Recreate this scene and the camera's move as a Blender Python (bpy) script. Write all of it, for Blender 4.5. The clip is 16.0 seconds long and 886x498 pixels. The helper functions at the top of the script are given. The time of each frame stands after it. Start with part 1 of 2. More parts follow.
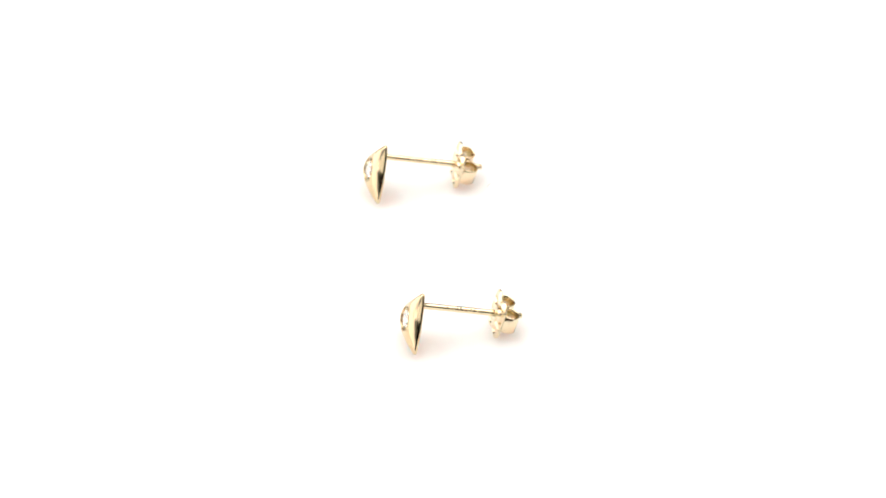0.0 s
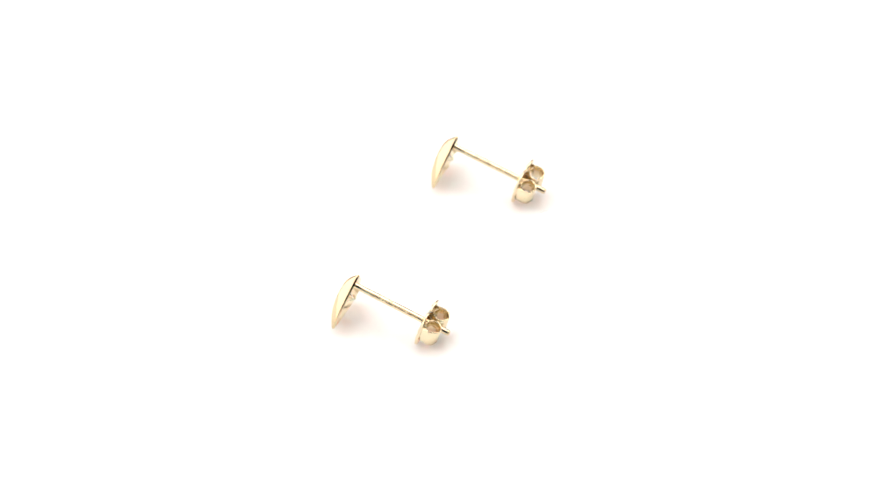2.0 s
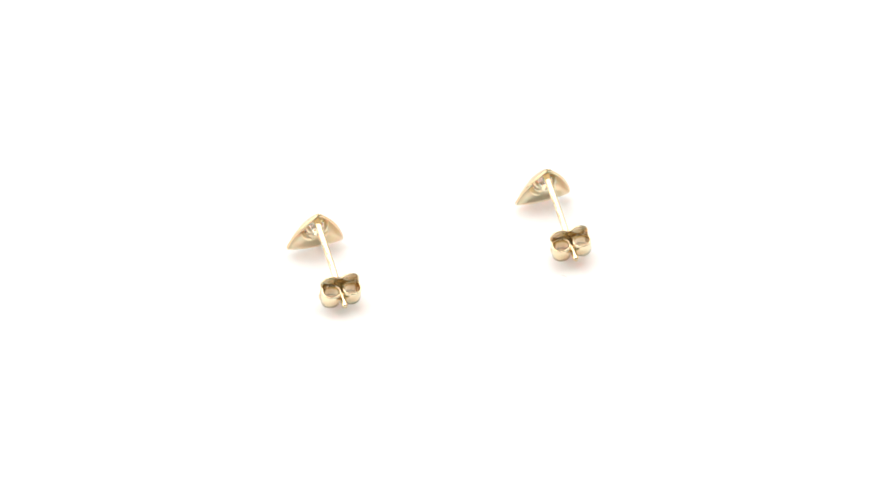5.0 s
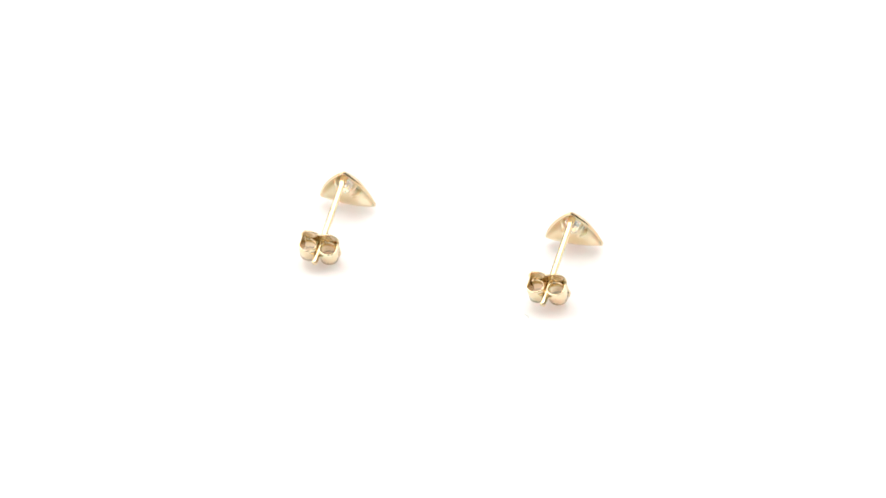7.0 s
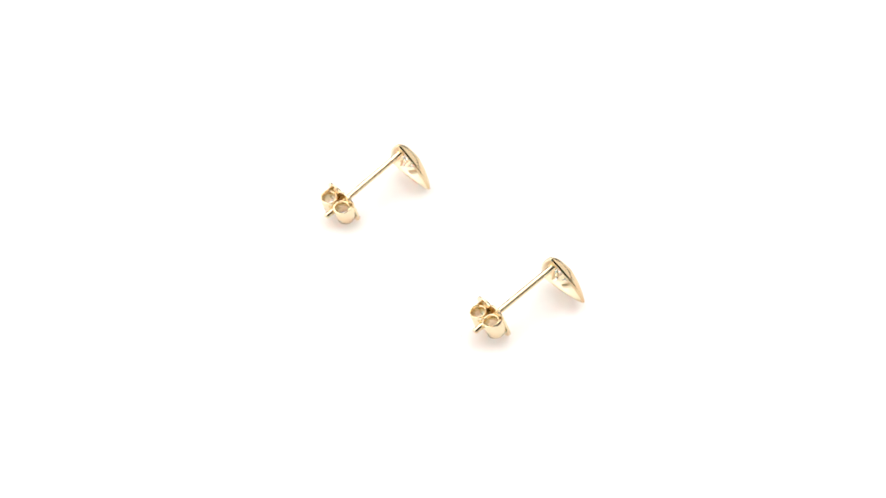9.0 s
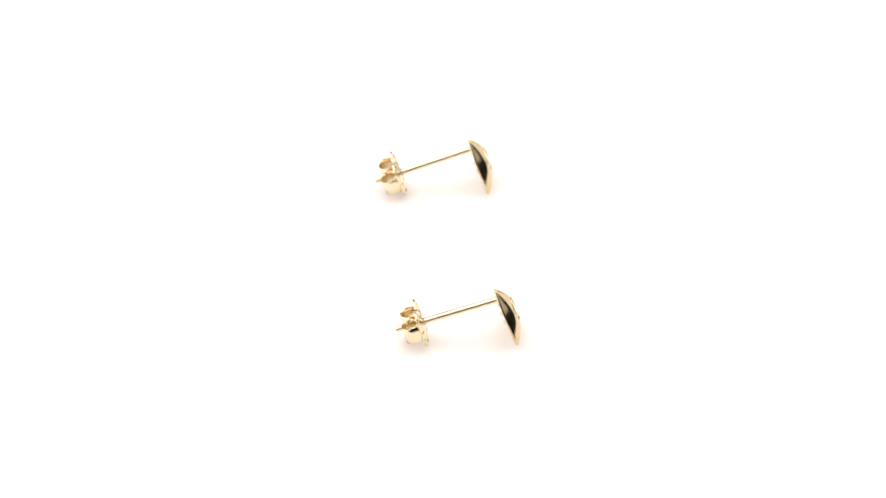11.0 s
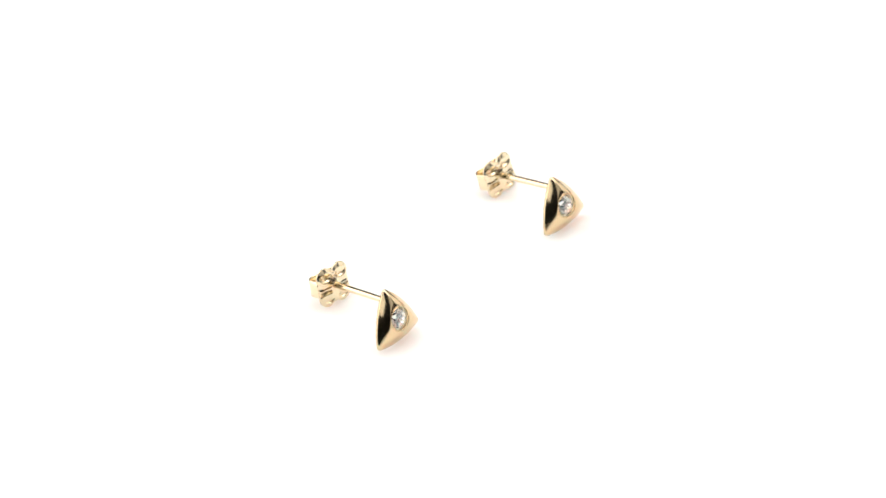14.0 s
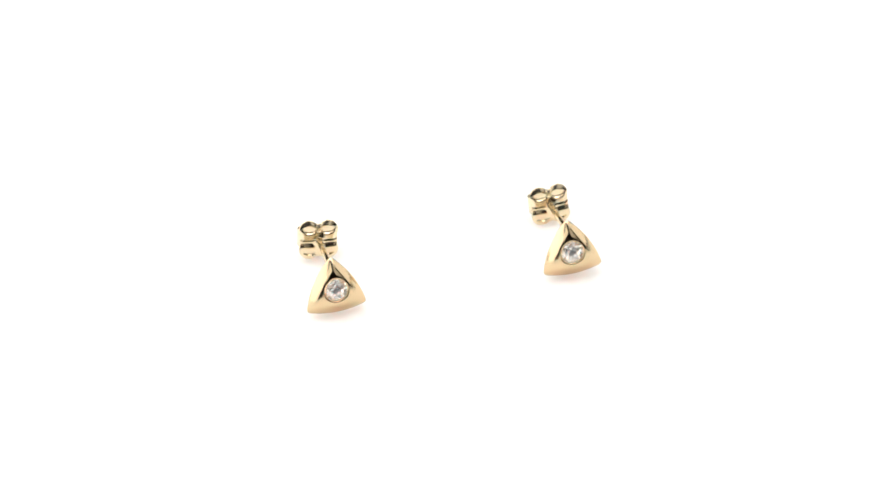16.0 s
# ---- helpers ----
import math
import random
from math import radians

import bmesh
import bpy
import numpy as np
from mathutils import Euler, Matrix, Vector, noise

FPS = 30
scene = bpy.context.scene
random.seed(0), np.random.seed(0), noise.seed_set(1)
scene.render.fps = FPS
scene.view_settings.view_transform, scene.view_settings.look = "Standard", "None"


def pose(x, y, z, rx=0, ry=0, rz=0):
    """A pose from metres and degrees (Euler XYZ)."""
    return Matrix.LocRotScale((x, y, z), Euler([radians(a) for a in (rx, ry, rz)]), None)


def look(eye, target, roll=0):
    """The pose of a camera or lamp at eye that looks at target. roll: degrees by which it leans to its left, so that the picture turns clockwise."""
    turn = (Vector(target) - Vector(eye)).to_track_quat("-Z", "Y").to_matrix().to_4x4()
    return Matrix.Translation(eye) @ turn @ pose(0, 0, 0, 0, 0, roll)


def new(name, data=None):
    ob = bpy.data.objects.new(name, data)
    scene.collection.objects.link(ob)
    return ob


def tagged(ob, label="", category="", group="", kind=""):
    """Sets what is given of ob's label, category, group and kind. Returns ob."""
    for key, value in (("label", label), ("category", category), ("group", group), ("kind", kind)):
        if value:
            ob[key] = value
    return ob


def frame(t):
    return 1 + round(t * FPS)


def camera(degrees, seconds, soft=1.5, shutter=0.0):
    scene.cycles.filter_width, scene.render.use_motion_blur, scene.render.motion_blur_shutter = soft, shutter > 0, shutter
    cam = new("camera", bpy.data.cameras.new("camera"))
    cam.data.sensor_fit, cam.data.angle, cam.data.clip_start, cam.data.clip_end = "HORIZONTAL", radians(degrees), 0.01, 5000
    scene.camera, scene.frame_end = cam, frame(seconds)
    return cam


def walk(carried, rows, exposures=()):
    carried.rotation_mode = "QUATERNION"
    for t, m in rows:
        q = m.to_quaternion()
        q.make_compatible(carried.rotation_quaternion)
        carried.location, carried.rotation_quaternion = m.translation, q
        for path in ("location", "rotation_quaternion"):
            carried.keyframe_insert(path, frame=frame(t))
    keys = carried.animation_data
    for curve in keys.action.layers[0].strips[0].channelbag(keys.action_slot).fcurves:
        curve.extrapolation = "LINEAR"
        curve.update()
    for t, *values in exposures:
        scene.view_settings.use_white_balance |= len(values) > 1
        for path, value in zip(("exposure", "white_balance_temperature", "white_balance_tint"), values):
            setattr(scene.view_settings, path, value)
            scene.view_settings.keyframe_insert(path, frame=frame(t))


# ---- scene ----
cam = camera(13.0, 16.0, soft=1.5)
CAMERA_POSE = pose(0, -0.30833, 0.25446, 50.573, 0, 0.0125) @ pose(0, 0, 0, 0, 0, -1.728)
cam.data.dof.use_dof, cam.data.dof.focus_distance, cam.data.dof.aperture_fstop = True, 0.392, 36.0
walk(cam, [(0.0, CAMERA_POSE), (16.0, CAMERA_POSE)], exposures=[(0.0, 0.0), (16.0, 0.0)])

# ---- light: a white light tent, open towards the camera ----
world = bpy.data.worlds.new("world")
world.use_nodes = True
world.node_tree.nodes["Background"].inputs["Color"].default_value = (0.9, 0.95, 1.0, 1)
world.node_tree.nodes["Background"].inputs["Strength"].default_value = 0.02
scene.world = world
scene.cycles.max_bounces, scene.cycles.glossy_bounces, scene.cycles.transmission_bounces = 16, 12, 14


def softbox(name, eye, target, width, height, radiance, colour=(1.0, 0.985, 0.97)):
    lamp = bpy.data.lights.new(name, "AREA")
    lamp.shape, lamp.size, lamp.size_y = "RECTANGLE", width, height
    lamp.energy, lamp.color = radiance * math.pi * width * height, colour
    ob = new(name, lamp)
    ob.matrix_world = look(eye, target)
    return ob


softbox("softbox_top", (0, 0.23, 0.52), (0, 0.23, 0), 0.96, 0.60, 2.78)
softbox("softbox_top_left", (-0.30, -0.42, 0.50), (-0.24, -0.36, 0), 0.38, 0.40, 1.30)
softbox("softbox_left", (-0.48, 0.01, 0.25), (0, 0.01, 0.25), 1.00, 0.50, 1.40)
softbox("softbox_right", (0.48, 0.26, 0.26), (0, 0.26, 0.26), 0.50, 0.48, 1.25)
softbox("softbox_front", (0.378, -0.236, 0.40), (0, 0, 0), 0.36, 0.34, 0.60)


# ---- materials ----
def material(name, base, rough, metal=0.0):
    m = bpy.data.materials.new(name)
    m.use_nodes = True
    b = m.node_tree.nodes["Principled BSDF"]
    b.inputs["Base Color"].default_value = (*base, 1)
    b.inputs["Roughness"].default_value = rough
    b.inputs["Metallic"].default_value = metal
    return m, m.node_tree.nodes, m.node_tree.links, b


def varied(name, base, other, rough, rough_to, scale, metal=0.0, bump=0.0, bump_scale=1.0, stretch=(1, 1, 1)):
    """A surface whose colour and gloss wander at one scale, with fine relief at another."""
    m, nodes, links, b = material(name, base, rough, metal)
    place = nodes.new("ShaderNodeTexCoord")
    turn = nodes.new("ShaderNodeMapping")
    turn.inputs["Scale"].default_value = stretch
    links.new(place.outputs["Object"], turn.inputs["Vector"])
    big = nodes.new("ShaderNodeTexNoise")
    big.inputs["Scale"].default_value, big.inputs["Detail"].default_value = scale, 4
    fine = nodes.new("ShaderNodeTexNoise")
    fine.inputs["Scale"].default_value, fine.inputs["Detail"].default_value = bump_scale, 3
    mix = nodes.new("ShaderNodeMix")
    mix.data_type = "RGBA"
    mix.inputs["A"].default_value, mix.inputs["B"].default_value = (*base, 1), (*other, 1)
    gloss = nodes.new("ShaderNodeMapRange")
    gloss.inputs["To Min"].default_value, gloss.inputs["To Max"].default_value = rough, rough_to
    for n in (big, fine):
        links.new(turn.outputs["Vector"], n.inputs["Vector"])
    links.new(big.outputs["Fac"], mix.inputs["Factor"])
    links.new(mix.outputs["Result"], b.inputs["Base Color"])
    links.new(fine.outputs["Fac"], gloss.inputs["Value"])
    links.new(gloss.outputs["Result"], b.inputs["Roughness"])
    if bump:
        relief = nodes.new("ShaderNodeBump")
        relief.inputs["Strength"].default_value, relief.inputs["Distance"].default_value = bump, 0.00005
        links.new(fine.outputs["Fac"], relief.inputs["Height"])
        links.new(relief.outputs["Normal"], b.inputs["Normal"])
    return m


# One gold in two tones: the head's kept darker, as if less lit.
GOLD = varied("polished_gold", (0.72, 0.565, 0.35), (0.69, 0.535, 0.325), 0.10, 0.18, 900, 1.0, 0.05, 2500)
# Inside, clutch and post: same gold, colour raised to stand in for light.
GOLD_INSIDE_LIT = varied("cast_gold_lightened", (0.93, 0.82, 0.62), (0.89, 0.77, 0.55), 0.22, 0.40, 1200, 1.0, 0.9, 1300)
GOLD_SHEET_LIT = varied("stamped_gold_lightened", (0.85, 0.725, 0.51), (0.82, 0.69, 0.47), 0.13, 0.22, 900, 1.0, 0.12, 1800)
GOLD_WIRE_LIT = varied("drawn_gold_wire_lightened", (0.84, 0.71, 0.475), (0.81, 0.675, 0.44), 0.10, 0.20, 1500, 1.0, 0.12, 3000, (1, 0.1, 1))
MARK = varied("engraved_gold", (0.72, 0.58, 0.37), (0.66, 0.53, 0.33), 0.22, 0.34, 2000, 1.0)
WHITE = varied("white_acrylic", (0.935, 0.89, 0.873), (0.92, 0.875, 0.858), 0.55, 0.65, 25, 0.0, 0.03, 900)
CLOTH = varied("white_tent_cloth", (0.86, 0.86, 0.86), (0.82, 0.82, 0.82), 0.8, 0.9, 6, 0.0, 0.1, 900)
TABLE = varied("white_tabletop", (0.85, 0.85, 0.85), (0.81, 0.81, 0.80), 0.5, 0.6, 8, 0.0, 0.05, 500)
ROOM = varied("dark_room_wall", (0.05, 0.047, 0.045), (0.04, 0.038, 0.036), 0.8, 0.9, 3, 0.0, 0.1, 60)
DUST = varied("dust_fibre", (0.55, 0.53, 0.50), (0.48, 0.46, 0.44), 0.9, 0.95, 900)

white = WHITE.node_tree.nodes["Principled BSDF"]
white.inputs["Subsurface Weight"].default_value = 1.0
white.inputs["Subsurface Radius"].default_value = (1.2, 1.0, 0.95)
white.inputs["Subsurface Scale"].default_value = 0.0045

STONE, nodes, links, shader = material("clear_zirconia", (1.0, 0.97, 0.93), 0.0)
shader.inputs["Transmission Weight"].default_value = 1.0
shader.inputs["IOR"].default_value = 2.15


# ---- building ----
MM = 0.001


def part(name, bm, mat, parent, label="", smooth=True):
    """One mesh, modelled in millimetres, under a thing or a part."""
    bmesh.ops.recalc_face_normals(bm, faces=bm.faces[:])
    me = bpy.data.meshes.new(name)
    for f in bm.faces:
        f.smooth = smooth
    bm.to_mesh(me)
    bm.free()
    me.transform(Matrix.Scale(MM, 4))
    me.materials.append(mat)
    ob = new(name, me)
    ob.parent = parent
    return tagged(ob, label)


def box(bm, x0, x1, y0, y1, z0, z1, bevel=0.0):
    made = bmesh.ops.create_cube(bm, size=1)["verts"]
    for v in made:
        v.co = Vector((x0 + (v.co.x + 0.5) * (x1 - x0), y0 + (v.co.y + 0.5) * (y1 - y0), z0 + (v.co.z + 0.5) * (z1 - z0)))
    if bevel:
        edges = list({e for v in made for e in v.link_edges})
        bmesh.ops.bevel(bm, geom=edges, offset=bevel, segments=2, affect="EDGES")


def loft(bm, rings, cap_first=False, cap_last=False, join=False):
    """Skin closed rings of equal length; join also ties the last ring to the first."""
    rows = [[bm.verts.new(p) for p in ring] for ring in rings]
    pairs = list(zip(rows, rows[1:])) + ([(rows[-1], rows[0])] if join else [])
    for a, b in pairs:
        for i in range(len(a)):
            j = (i + 1) % len(a)
            bm.faces.new((a[i], a[j], b[j], b[i]))
    if cap_first:
        bm.faces.new(rows[0])
    if cap_last:
        bm.faces.new(rows[-1])


def tube(bm, points, radius, sides=16, tip=0.0):
    """A round wire along points; tip rounds its far end off."""
    pts = [Vector(p) for p in points]
    rings = []
    for i, p in enumerate(pts):
        way = (pts[min(i + 1, len(pts) - 1)] - pts[max(i - 1, 0)]).normalized()
        side = way.orthogonal().normalized()
        other = way.cross(side)
        r = radius[i] if isinstance(radius, (list, tuple)) else radius
        rings.append([p + r * (math.cos(2 * math.pi * k / sides) * side + math.sin(2 * math.pi * k / sides) * other) for k in range(sides)])
    if tip:
        way = (pts[-1] - pts[-2]).normalized()
        last, centre = rings[-1], pts[-1]
        for a in (25, 50, 72):
            rings.append([centre + (q - centre) * math.cos(radians(a)) + way * tip * math.sin(radians(a)) for q in last])
    loft(bm, rings, True, True)


# ---- the head: a domed triangle with bowed sides ----
HALF, TALL, BOW = 3.12, 5.46, 0.515       # half width, height, bow of the sides
STONE_U, STONE_R, DOME = 2.15, 1.20, 1.22
STEPS = 144


def outline(inset=0.0):
    """The triangle's outline round the stone's centre, as radii at even angles, its corners rounded."""
    corners = [Vector((-HALF, 0)), Vector((HALF, 0)), Vector((0, TALL))]
    dense = []
    for a, b in zip(corners, corners[1:] + corners[:1]):
        out = Vector(((b - a).y, -(b - a).x)).normalized()
        for k in range(160):
            s = k / 160
            dense.append(a.lerp(b, s) + out * BOW * 4 * s * (1 - s))
    centre = Vector((0, STONE_U))
    polar = sorted((math.atan2((p - centre).y, (p - centre).x), (p - centre).length) for p in dense)
    angle = [a for a, r in polar]
    radius = [r for a, r in polar]
    even = [-math.pi + 2 * math.pi * k / STEPS for k in range(STEPS)]
    r = np.interp(even, angle, radius, period=2 * math.pi)
    for _ in range(2):
        r = 0.25 * np.roll(r, 1) + 0.5 * r + 0.25 * np.roll(r, -1)
    return even, r - inset


def dome_rings(inset, height, inner, first, count, wall):
    """Rings from the rim to the stone's seat. Front is -y."""
    even, rim = outline(inset)
    gentle = rim.copy()
    for _ in range(90):
        gentle = 0.25 * np.roll(gentle, 1) + 0.5 * gentle + 0.25 * np.roll(gentle, -1)
    rings = []
    if wall:
        for back, depth in ((0.14, 0.0), (0.07, -0.01), (0.03, -0.04), (0.0, -first + 0.03)):
            rings.append([((r - back) * math.cos(a), depth, STONE_U + (r - back) * math.sin(a)) for a, r in zip(even, rim)])
    for k in range(count + 1):
        s = 1 - k / count
        ring = []
        for a, r, soft_r in zip(even, rim, gentle):
            out = inner + (soft_r + (r - soft_r) * s ** 0.8 - inner) * s
            full = 1.46 + 0.55 * (0.5 - 0.5 * math.sin(3 * a)) ** 2
            ring.append((out * math.cos(a), -first - (height - first) * (1 - s ** full), STONE_U + out * math.sin(a)))
        rings.append(ring)
    return rings


def head_mesh():
    bm = bmesh.new()
    outer = dome_rings(0.0, DOME, STONE_R + 0.06, 0.22, 14, True)
    inner = dome_rings(0.26, DOME - 0.34, STONE_R + 0.02, 0.0, 10, False)
    lip = [[((STONE_R + 0.03) * math.cos(a), -DOME + 0.03, STONE_U + (STONE_R + 0.03) * math.sin(a)) for a in outline()[0]],
           [((STONE_R + 0.02) * math.cos(a), -DOME + 0.22, STONE_U + (STONE_R + 0.02) * math.sin(a)) for a in outline()[0]]]
    loft(bm, outer + lip + inner[::-1], join=True)
    bm.faces.ensure_lookup_table()
    for k in range((len(outer) + len(lip) - 1) * STEPS, len(bm.faces)):
        bm.faces[k].material_index = 1
    return bm


def stone_mesh():
    """A round brilliant: table, crown, girdle and pavilion facets."""
    bm = bmesh.new()
    r = STONE_R - 0.01

    def ring(radius, depth, n, off=0.0):
        return [(radius * math.cos(2 * math.pi * (k + off) / n), depth, STONE_U + radius * math.sin(2 * math.pi * (k + off) / n)) for k in range(n)]
    top = -DOME - 0.03
    table = [bm.verts.new(p) for p in ring(0.56 * r, top, 8)]
    star = [bm.verts.new(p) for p in ring(0.80 * r, top + 0.15, 8, 0.5)]
    girdle = [bm.verts.new(p) for p in ring(r, top + 0.34, 16)]
    under = [bm.verts.new(p) for p in ring(r, top + 0.40, 16)]
    low = [bm.verts.new(p) for p in ring(0.38 * r, top + 1.12, 8, 0.5)]
    culet = bm.verts.new((0, top + 1.60, STONE_U))
    bm.faces.new(table)
    for k in range(8):
        j = (k + 1) % 8
        bm.faces.new((table[k], table[j], star[k]))
        bm.faces.new((table[k], star[k], girdle[2 * k]))
        bm.faces.new((table[k], girdle[2 * k], star[k - 1]))
        bm.faces.new((star[k], girdle[2 * k + 1], girdle[2 * k]))
        bm.faces.new((star[k], girdle[(2 * k + 2) % 16], girdle[2 * k + 1]))
        bm.faces.new((under[2 * k], under[2 * k + 1], low[k]))
        bm.faces.new((under[2 * k + 1], under[(2 * k + 2) % 16], low[k]))
        bm.faces.new((under[2 * k], low[k], culet))
        bm.faces.new((under[2 * k], culet, low[k - 1]))
    for k in range(16):
        bm.faces.new((girdle[k], girdle[(k + 1) % 16], under[(k + 1) % 16], under[k]))
    return bm


def bezel_mesh():
    """The thin bright edge that holds the stone."""
    bm = bmesh.new()
    n, rings = 64, []
    for k in range(8):
        a = 2 * math.pi * k / 8
        r, y = STONE_R + 0.015 + 0.028 * math.cos(a), -DOME - 0.005 + 0.04 * math.sin(a)
        rings.append([(r * math.cos(2 * math.pi * i / n), y, STONE_U + r * math.sin(2 * math.pi * i / n)) for i in range(n)])
    loft(bm, rings, join=True)
    return bm


def collet_mesh():
    """The cone that lines the stone's seat."""
    bm = bmesh.new()
    n, rings = 64, []
    for r, y in ((1.26, -0.84), (1.18, -0.70), (1.14, -0.62), (1.24, -0.60), (1.30, -0.70), (1.38, -0.82)):
        rings.append([(r * math.cos(2 * math.pi * i / n), y, STONE_U + r * math.sin(2 * math.pi * i / n)) for i in range(n)])
    loft(bm, rings, join=True)
    return bm


def prong_mesh(angle):
    """A claw of the seat behind the stone."""
    bm = bmesh.new()
    c, s = math.cos(angle), math.sin(angle)
    pts = [(r * c, y, STONE_U + r * s) for r, y in ((1.42, -0.78), (1.34, -0.36), (1.16, -0.04), (0.98, 0.18), (0.86, 0.24))]
    tube(bm, pts, [0.26, 0.25, 0.23, 0.20, 0.17], 12, 0.14)
    return bm


# ---- the clutch: a stamped plate with two curled leaves ----
PLATE_AT = 7.88                         # along the post, from the head


def plate_mesh(grip):
    bm = bmesh.new()
    steps, count = 144, 44
    lobes = [(sx * 1.00, 1.02, 1.03) for sx in (-1, 1)] + [(sx * 0.98, -1.08, 1.04) for sx in (-1, 1)]

    def reach(a):
        c, d = math.cos(a), math.sin(a)
        best = 0.0
        for wide, up, down in ((1.93, 1.30, 1.30), (1.00, 1.66, 1.84)):
            best = max(best, min(wide / max(abs(c), 1e-6), (up if d > 0 else down) / max(abs(d), 1e-6)))
        for cx, cz, r in lobes:
            along = cx * c + cz * d
            off = r * r - (cx * cx + cz * cz - along * along)
            if off > 0:
                best = max(best, along + math.sqrt(off))
        return best
    rim = np.array([reach(2 * math.pi * k / steps) for k in range(steps)])
    rim = 0.25 * np.roll(rim, 1) + 0.5 * rim + 0.25 * np.roll(rim, -1)
    rim[6:67] += 0.022 * np.array([math.sin(k * 2.1) for k in range(61)])

    def lift(x, z, s):
        """Relief of the stamped plate: a dished cup in each lobe, a crease across, a rolled edge, a raised boss round the post."""
        y = -0.16 * math.exp(-((x * x + z * z) / 0.35))
        for cx, cz, r in lobes:
            wide, tall, at = (0.66, 0.44, 1.10) if cz > 0 else (0.62, 0.34, -1.36)
            d = math.hypot((x - cx) / wide, (z - at - 0.10 * (abs(x) - 1.0)) / tall)
            y += (0.14 - 0.34 * (z - at)) * math.exp(-d ** 6)
        side = math.exp(-((abs(x) - 1.12) / 0.66) ** 6)
        ramp = (-0.30 - z + 0.10 * (abs(x) - 1.1)) / 0.50
        if 0 < ramp < 1:
            y += 0.26 * (1 - ramp) * min(1.0, ramp / 0.12) * side
        y -= 0.06 * side * math.exp(-((z + 0.16) / 0.12) ** 2)
        return y + (1.15 if z > 0 else 0.75) * max(0.0, s - 0.80)

    def sheet(offset, share):
        rings = []
        for k in range(count, 0, -1):
            s = 0.16 + 0.84 * k / count if k else 0.16
            rings.append([(rim[i] * s * math.cos(2 * math.pi * i / steps),
                           lift(rim[i] * s * math.cos(2 * math.pi * i / steps), rim[i] * s * math.sin(2 * math.pi * i / steps), s) * share + offset,
                           rim[i] * s * math.sin(2 * math.pi * i / steps)) for i in range(steps)])
        return rings
    hole = [[(grip * math.cos(2 * math.pi * i / steps), o, grip * math.sin(2 * math.pi * i / steps)) for i in range(steps)] for o in (-0.2, 0.30)]
    loft(bm, sheet(0.0, 1.0) + hole + sheet(0.36, 0.10)[::-1], join=True)
    return bm


def leaf_mesh(side):
    """A leaf that runs from the plate's edge round to the post and curls in on itself."""
    bm = bmesh.new()
    path = [(1.88, 0.22), (1.97, 0.62)]
    cx, cy, r = 1.08, 1.22, 0.98
    for k in range(30):
        a = radians(-14 + k * 11.2)
        rr = r - 0.004 * max(0, k - 14)
        path.append((cx + rr * math.cos(a), cy + rr * math.sin(a) * 0.90))
    thick, rings = 0.16, []
    for i, (x, y) in enumerate(path):
        x0, y0 = path[max(i - 1, 0)]
        x1, y1 = path[min(i + 1, len(path) - 1)]
        d = math.hypot(x1 - x0, y1 - y0)
        nx, ny = -(y1 - y0) / d * thick, (x1 - x0) / d * thick
        s = i / (len(path) - 1)
        top, low = 0.92 - 0.06 * s, -0.92 + 0.06 * s
        ring = [(x, y, low + 0.05), (x + nx * 0.3, y + ny * 0.3, low), (x + nx * 0.7, y + ny * 0.7, low), (x + nx, y + ny, low + 0.05),
                (x + nx, y + ny, top - 0.05), (x + nx * 0.7, y + ny * 0.7, top), (x + nx * 0.3, y + ny * 0.3, top), (x, y, top - 0.05)]
        rings.append([(side * p[0], p[1], p[2]) for p in ring])
    loft(bm, rings, True, True)
    return bm


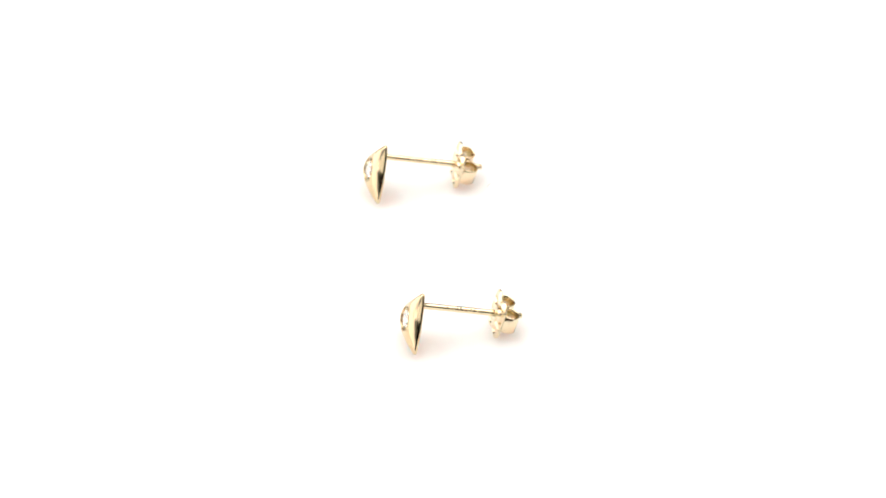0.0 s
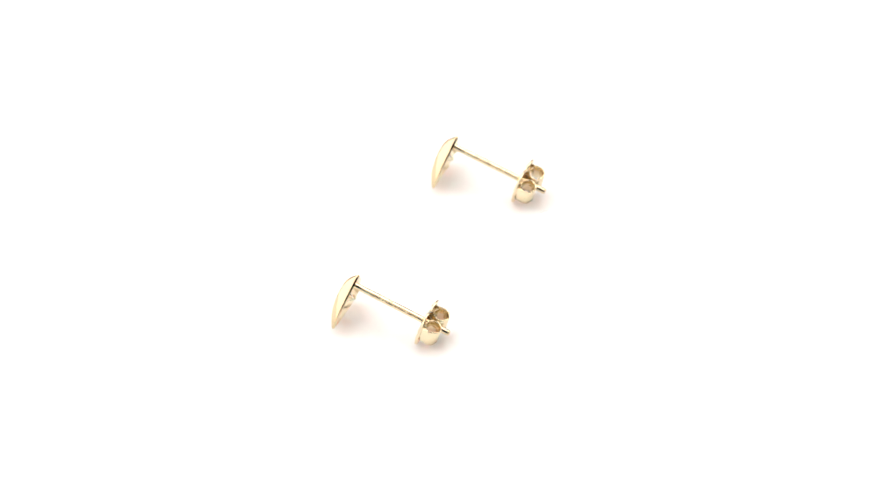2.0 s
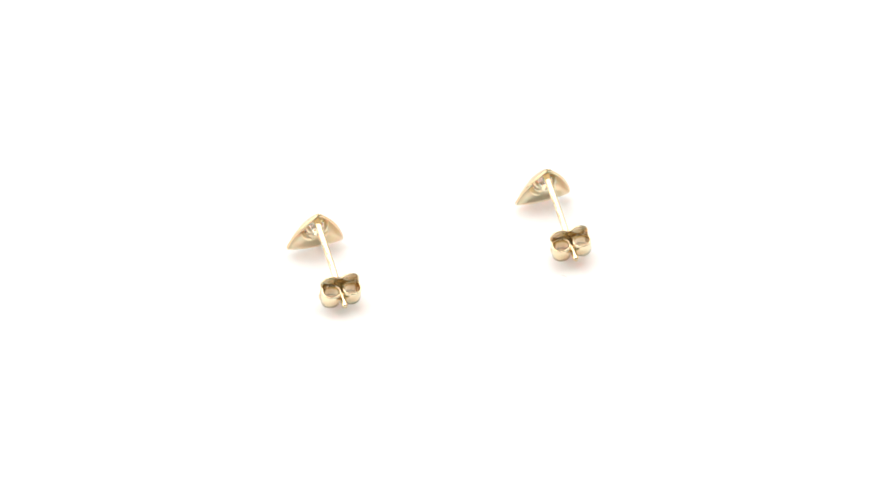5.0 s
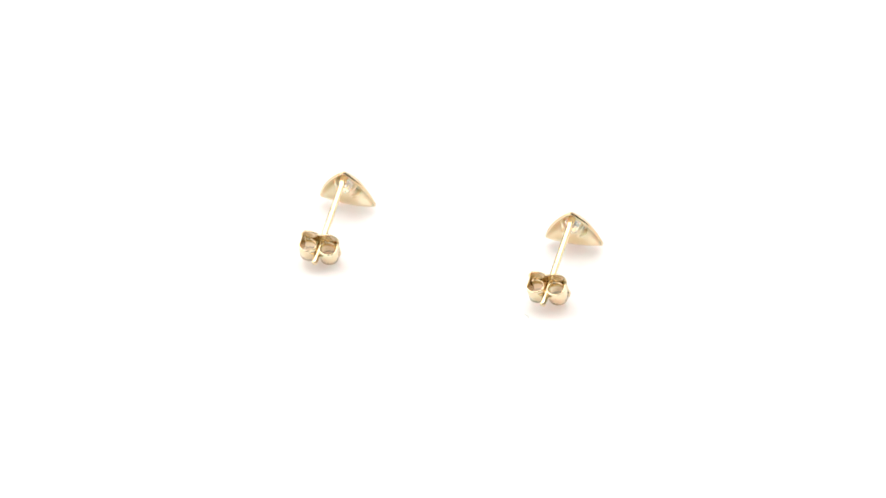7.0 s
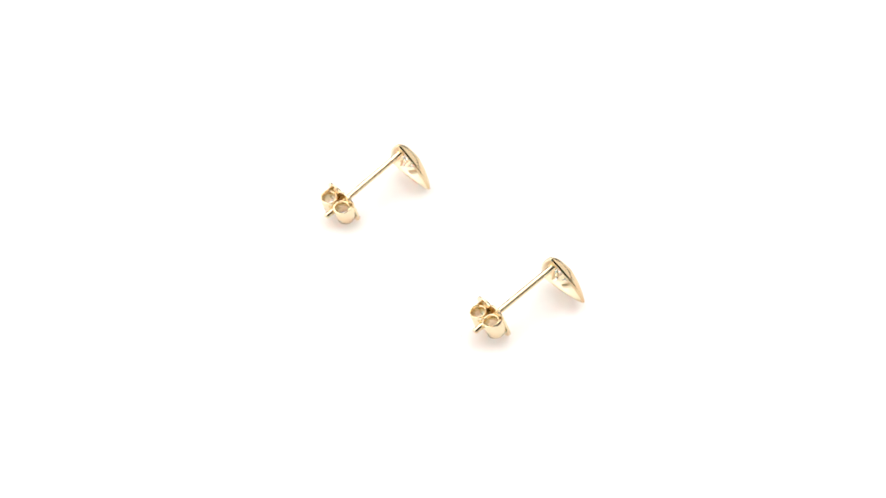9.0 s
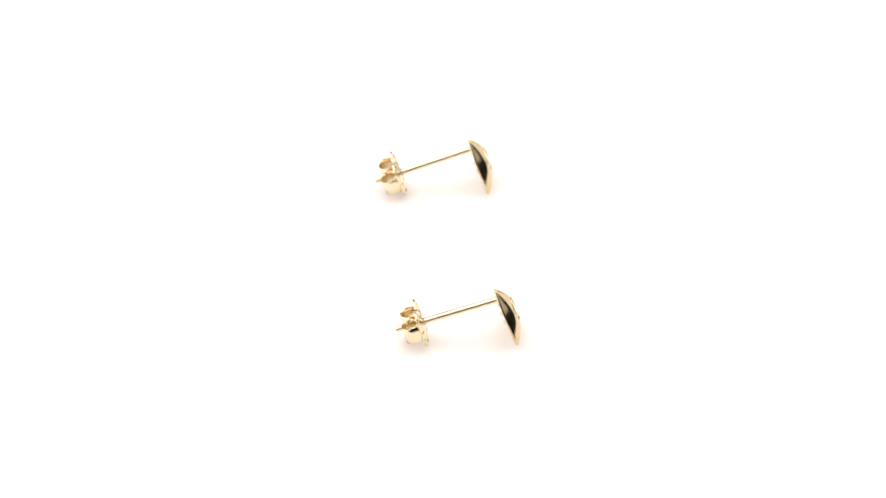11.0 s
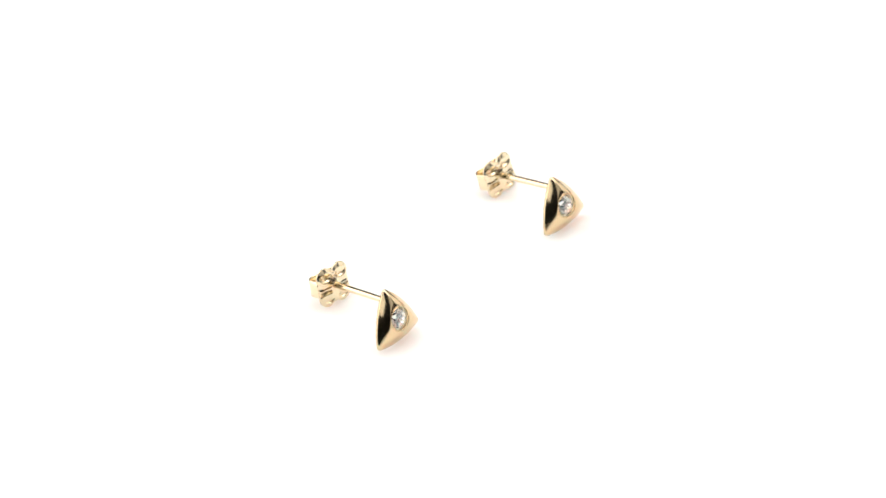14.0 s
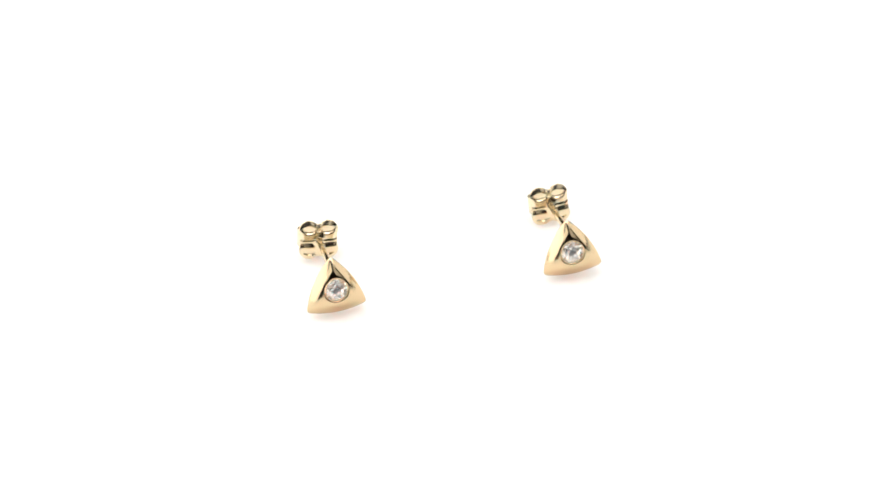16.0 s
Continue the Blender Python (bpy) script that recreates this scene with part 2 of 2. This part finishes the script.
def earring(label, m, base, tip, roll):
    """m: its resting pose; base and tip: the post's ends beside the head; roll: how far the clutch is turned on the post."""
    thing = tagged(new("stud_earring"), label, "earring", "pair of stud earrings")
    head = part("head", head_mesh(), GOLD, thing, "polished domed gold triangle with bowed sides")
    head.data.materials.append(GOLD_INSIDE_LIT)
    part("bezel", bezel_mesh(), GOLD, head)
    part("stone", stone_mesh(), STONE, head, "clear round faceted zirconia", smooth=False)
    part("collet", collet_mesh(), GOLD_INSIDE_LIT, head)
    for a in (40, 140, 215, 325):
        part("prong", prong_mesh(radians(a)), GOLD_INSIDE_LIT, head)
    bm = bmesh.new()
    base, tip = Vector(base), Vector(tip)
    way = (tip - base).normalized()
    length = (tip - base).length
    foot = base - way * 0.45
    pts = [foot, base, base + way * 0.15] + [base + way * (length * k / 10) for k in range(1, 10)] + [tip - way * 0.75, tip - way * 0.55, tip - way * 0.2]
    wire = [0.40, 0.38, 0.335] + [0.325] * 9 + [0.325, 0.285, 0.30]
    tube(bm, pts, wire, 20, 0.2)
    post = part("post", bm, GOLD_WIRE_LIT, thing, "thin straight gold post")
    for k in range(10):
        bm = bmesh.new()
        half = 0.06 + 0.07 * ((k * 7) % 5) / 4
        box(bm, -0.13, 0.10, -half, half, 0.312, 0.328)
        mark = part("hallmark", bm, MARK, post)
        turn = way.to_track_quat("Y", "Z").to_matrix().to_4x4() @ pose(0, 0, 0, 0, 34 + 9 * ((k * 3) % 4), 0)
        mark.matrix_basis = Matrix.Translation((base + way * (2.7 + 0.36 * k)) * MM) @ turn
    clutch = part("clutch", plate_mesh(0.36), GOLD_SHEET_LIT, thing, "stamped gold butterfly back with four lobes")
    clutch.matrix_basis = Matrix.Translation((base + way * PLATE_AT) * MM) @ way.to_track_quat("Y", "Z").to_matrix().to_4x4() @ pose(0, 0, 0, 0, roll, 0)
    for side in (-1, 1):
        part("leaf", leaf_mesh(side), GOLD_SHEET_LIT, clutch)
    for x, w in ((-0.42, 0.05), (-0.18, 0.13), (0.10, 0.13), (0.36, 0.10)):
        bm = bmesh.new()
        box(bm, x, x + w, -0.06, 0.02, 0.72, 1.05)
        part("stamp", bm, GOLD_SHEET_LIT, clutch)
    thing.matrix_basis = m
    return thing


# ---- setting ----
def slab(name, size, mat, label, bevel=0.0):
    bm = bmesh.new()
    box(bm, *size, bevel)
    bmesh.ops.recalc_face_normals(bm, faces=bm.faces[:])
    me = bpy.data.meshes.new(name)
    bm.to_mesh(me)
    bm.free()
    me.materials.append(mat)
    return tagged(new(name, me), label, kind="structure")


def turntable_plate():
    bm = bmesh.new()
    n, rings = 160, []
    for r, z in ((0.0200, -0.014), (0.1780, -0.014), (0.1800, -0.012), (0.1800, -0.0022), (0.1794, -0.0008), (0.1780, -0.0002), (0.09, -0.0002), (0.0200, -0.0002)):
        rings.append([(1000 * r * math.cos(2 * math.pi * k / n), 1000 * r * math.sin(2 * math.pi * k / n), 1000 * z) for k in range(n)])
    loft(bm, rings, True, True)
    thing = tagged(new("turntable"), "round white matte display turntable on the table", "turntable")
    part("plate", bm, WHITE, thing, smooth=False)
    bm = bmesh.new()
    tube(bm, [(0, 0, -24), (0, 0, -14)], 70, 48)
    part("foot", bm, WHITE, thing, smooth=False)
    return thing


slab("table", (-0.75, 0.75, -0.75, 0.75, -0.064, -0.024), TABLE, "white laminate tabletop under the turntable", 0.003)
slab("wall_left", (-0.606, -0.60, -0.78, 0.60, -0.024, 0.70), CLOTH, "white cloth side of the light tent")
slab("tent_roof", (-0.60, 0.60, -0.20, 0.60, 0.70, 0.706), CLOTH, "white cloth roof of the light tent")
slab("floor", (-2.0, 2.0, -2.0, 2.0, -0.82, -0.80), ROOM, "dark room floor")
slab("ceiling", (-2.0, 2.0, -2.0, 2.0, 1.80, 1.82), ROOM, "dark room ceiling")
slab("wall_north", (-2.0, 2.0, 2.0, 2.02, -0.80, 1.80), ROOM, "dark room wall")
slab("wall_south", (-2.0, 2.0, -2.02, -2.0, -0.80, 1.80), ROOM, "dark room wall")
slab("wall_east", (2.0, 2.02, -2.0, 2.0, -0.80, 1.80), ROOM, "dark room wall")
slab("wall_west", (-2.02, -2.0, -2.0, 2.0, -0.80, 1.80), ROOM, "dark room wall")


def dust_fibre(x, y, length, turn):
    bm = bmesh.new()
    tube(bm, [(length * (k / 8 - 0.5), 0.12 * math.sin(k / 8 * 3.1) + 0.03 * math.sin(k * 1.7), 0.025 + 0.02 * math.sin(k / 8 * 3.1)) for k in range(9)], 0.022, 6)
    me = bpy.data.meshes.new("dust_fibre")
    bm.to_mesh(me)
    bm.free()
    me.transform(Matrix.Scale(MM, 4))
    me.materials.append(DUST)
    return tagged(new("dust_fibre", me), "tiny pale dust fibre lying on the white turntable", "dust", "dust fibres"), pose(x * MM, y * MM, -0.0002, 0, 0, turn)


# ---- things ----
LIFT = 0.0003
REST_A = pose(-0.01096, -0.00790, LIFT, 0, 0, 15.36) @ pose(0, 0, 0, -19.0, 0, 0)
REST_B = pose(0.01310, -0.00279, LIFT + 0.000006, 0, 0, 12.91) @ pose(0, 0, 0, -18.0, 0, 0) @ pose(0, 0, 0, 0, -2.3, 0)
turntable = turntable_plate()
earring_a = earring("yellow gold triangular stud earring with clear stone, slightly bent post", REST_A, (0, -0.09, 4.0), (0.72, 10.70, 4.62), 7)
fibres = [dust_fibre(*at) for at in ((-10.9, 7.4, 0.55, 20), (-11.95, 4.3, 0.75, 150), (-1.1, -0.2, 0.35, 70))]
earring_b = earring("yellow gold triangular stud earring with clear stone and straight post", REST_B, (0.07, -0.085, 4.0), (0.147, 10.66, 4.20), 0)


# ---- the turning ----
def motions():
    rest = {turntable: Matrix.Identity(4), earring_a: REST_A, earring_b: REST_B}
    rest.update(fibres)
    for thing, m in rest.items():
        rows = []
        for k in range(65):
            t = k * 0.25
            rows.append((t, pose(0, 0, 0, 0, 0, 266.48 - 16.685 * t) @ m))
        walk(thing, rows)


motions()
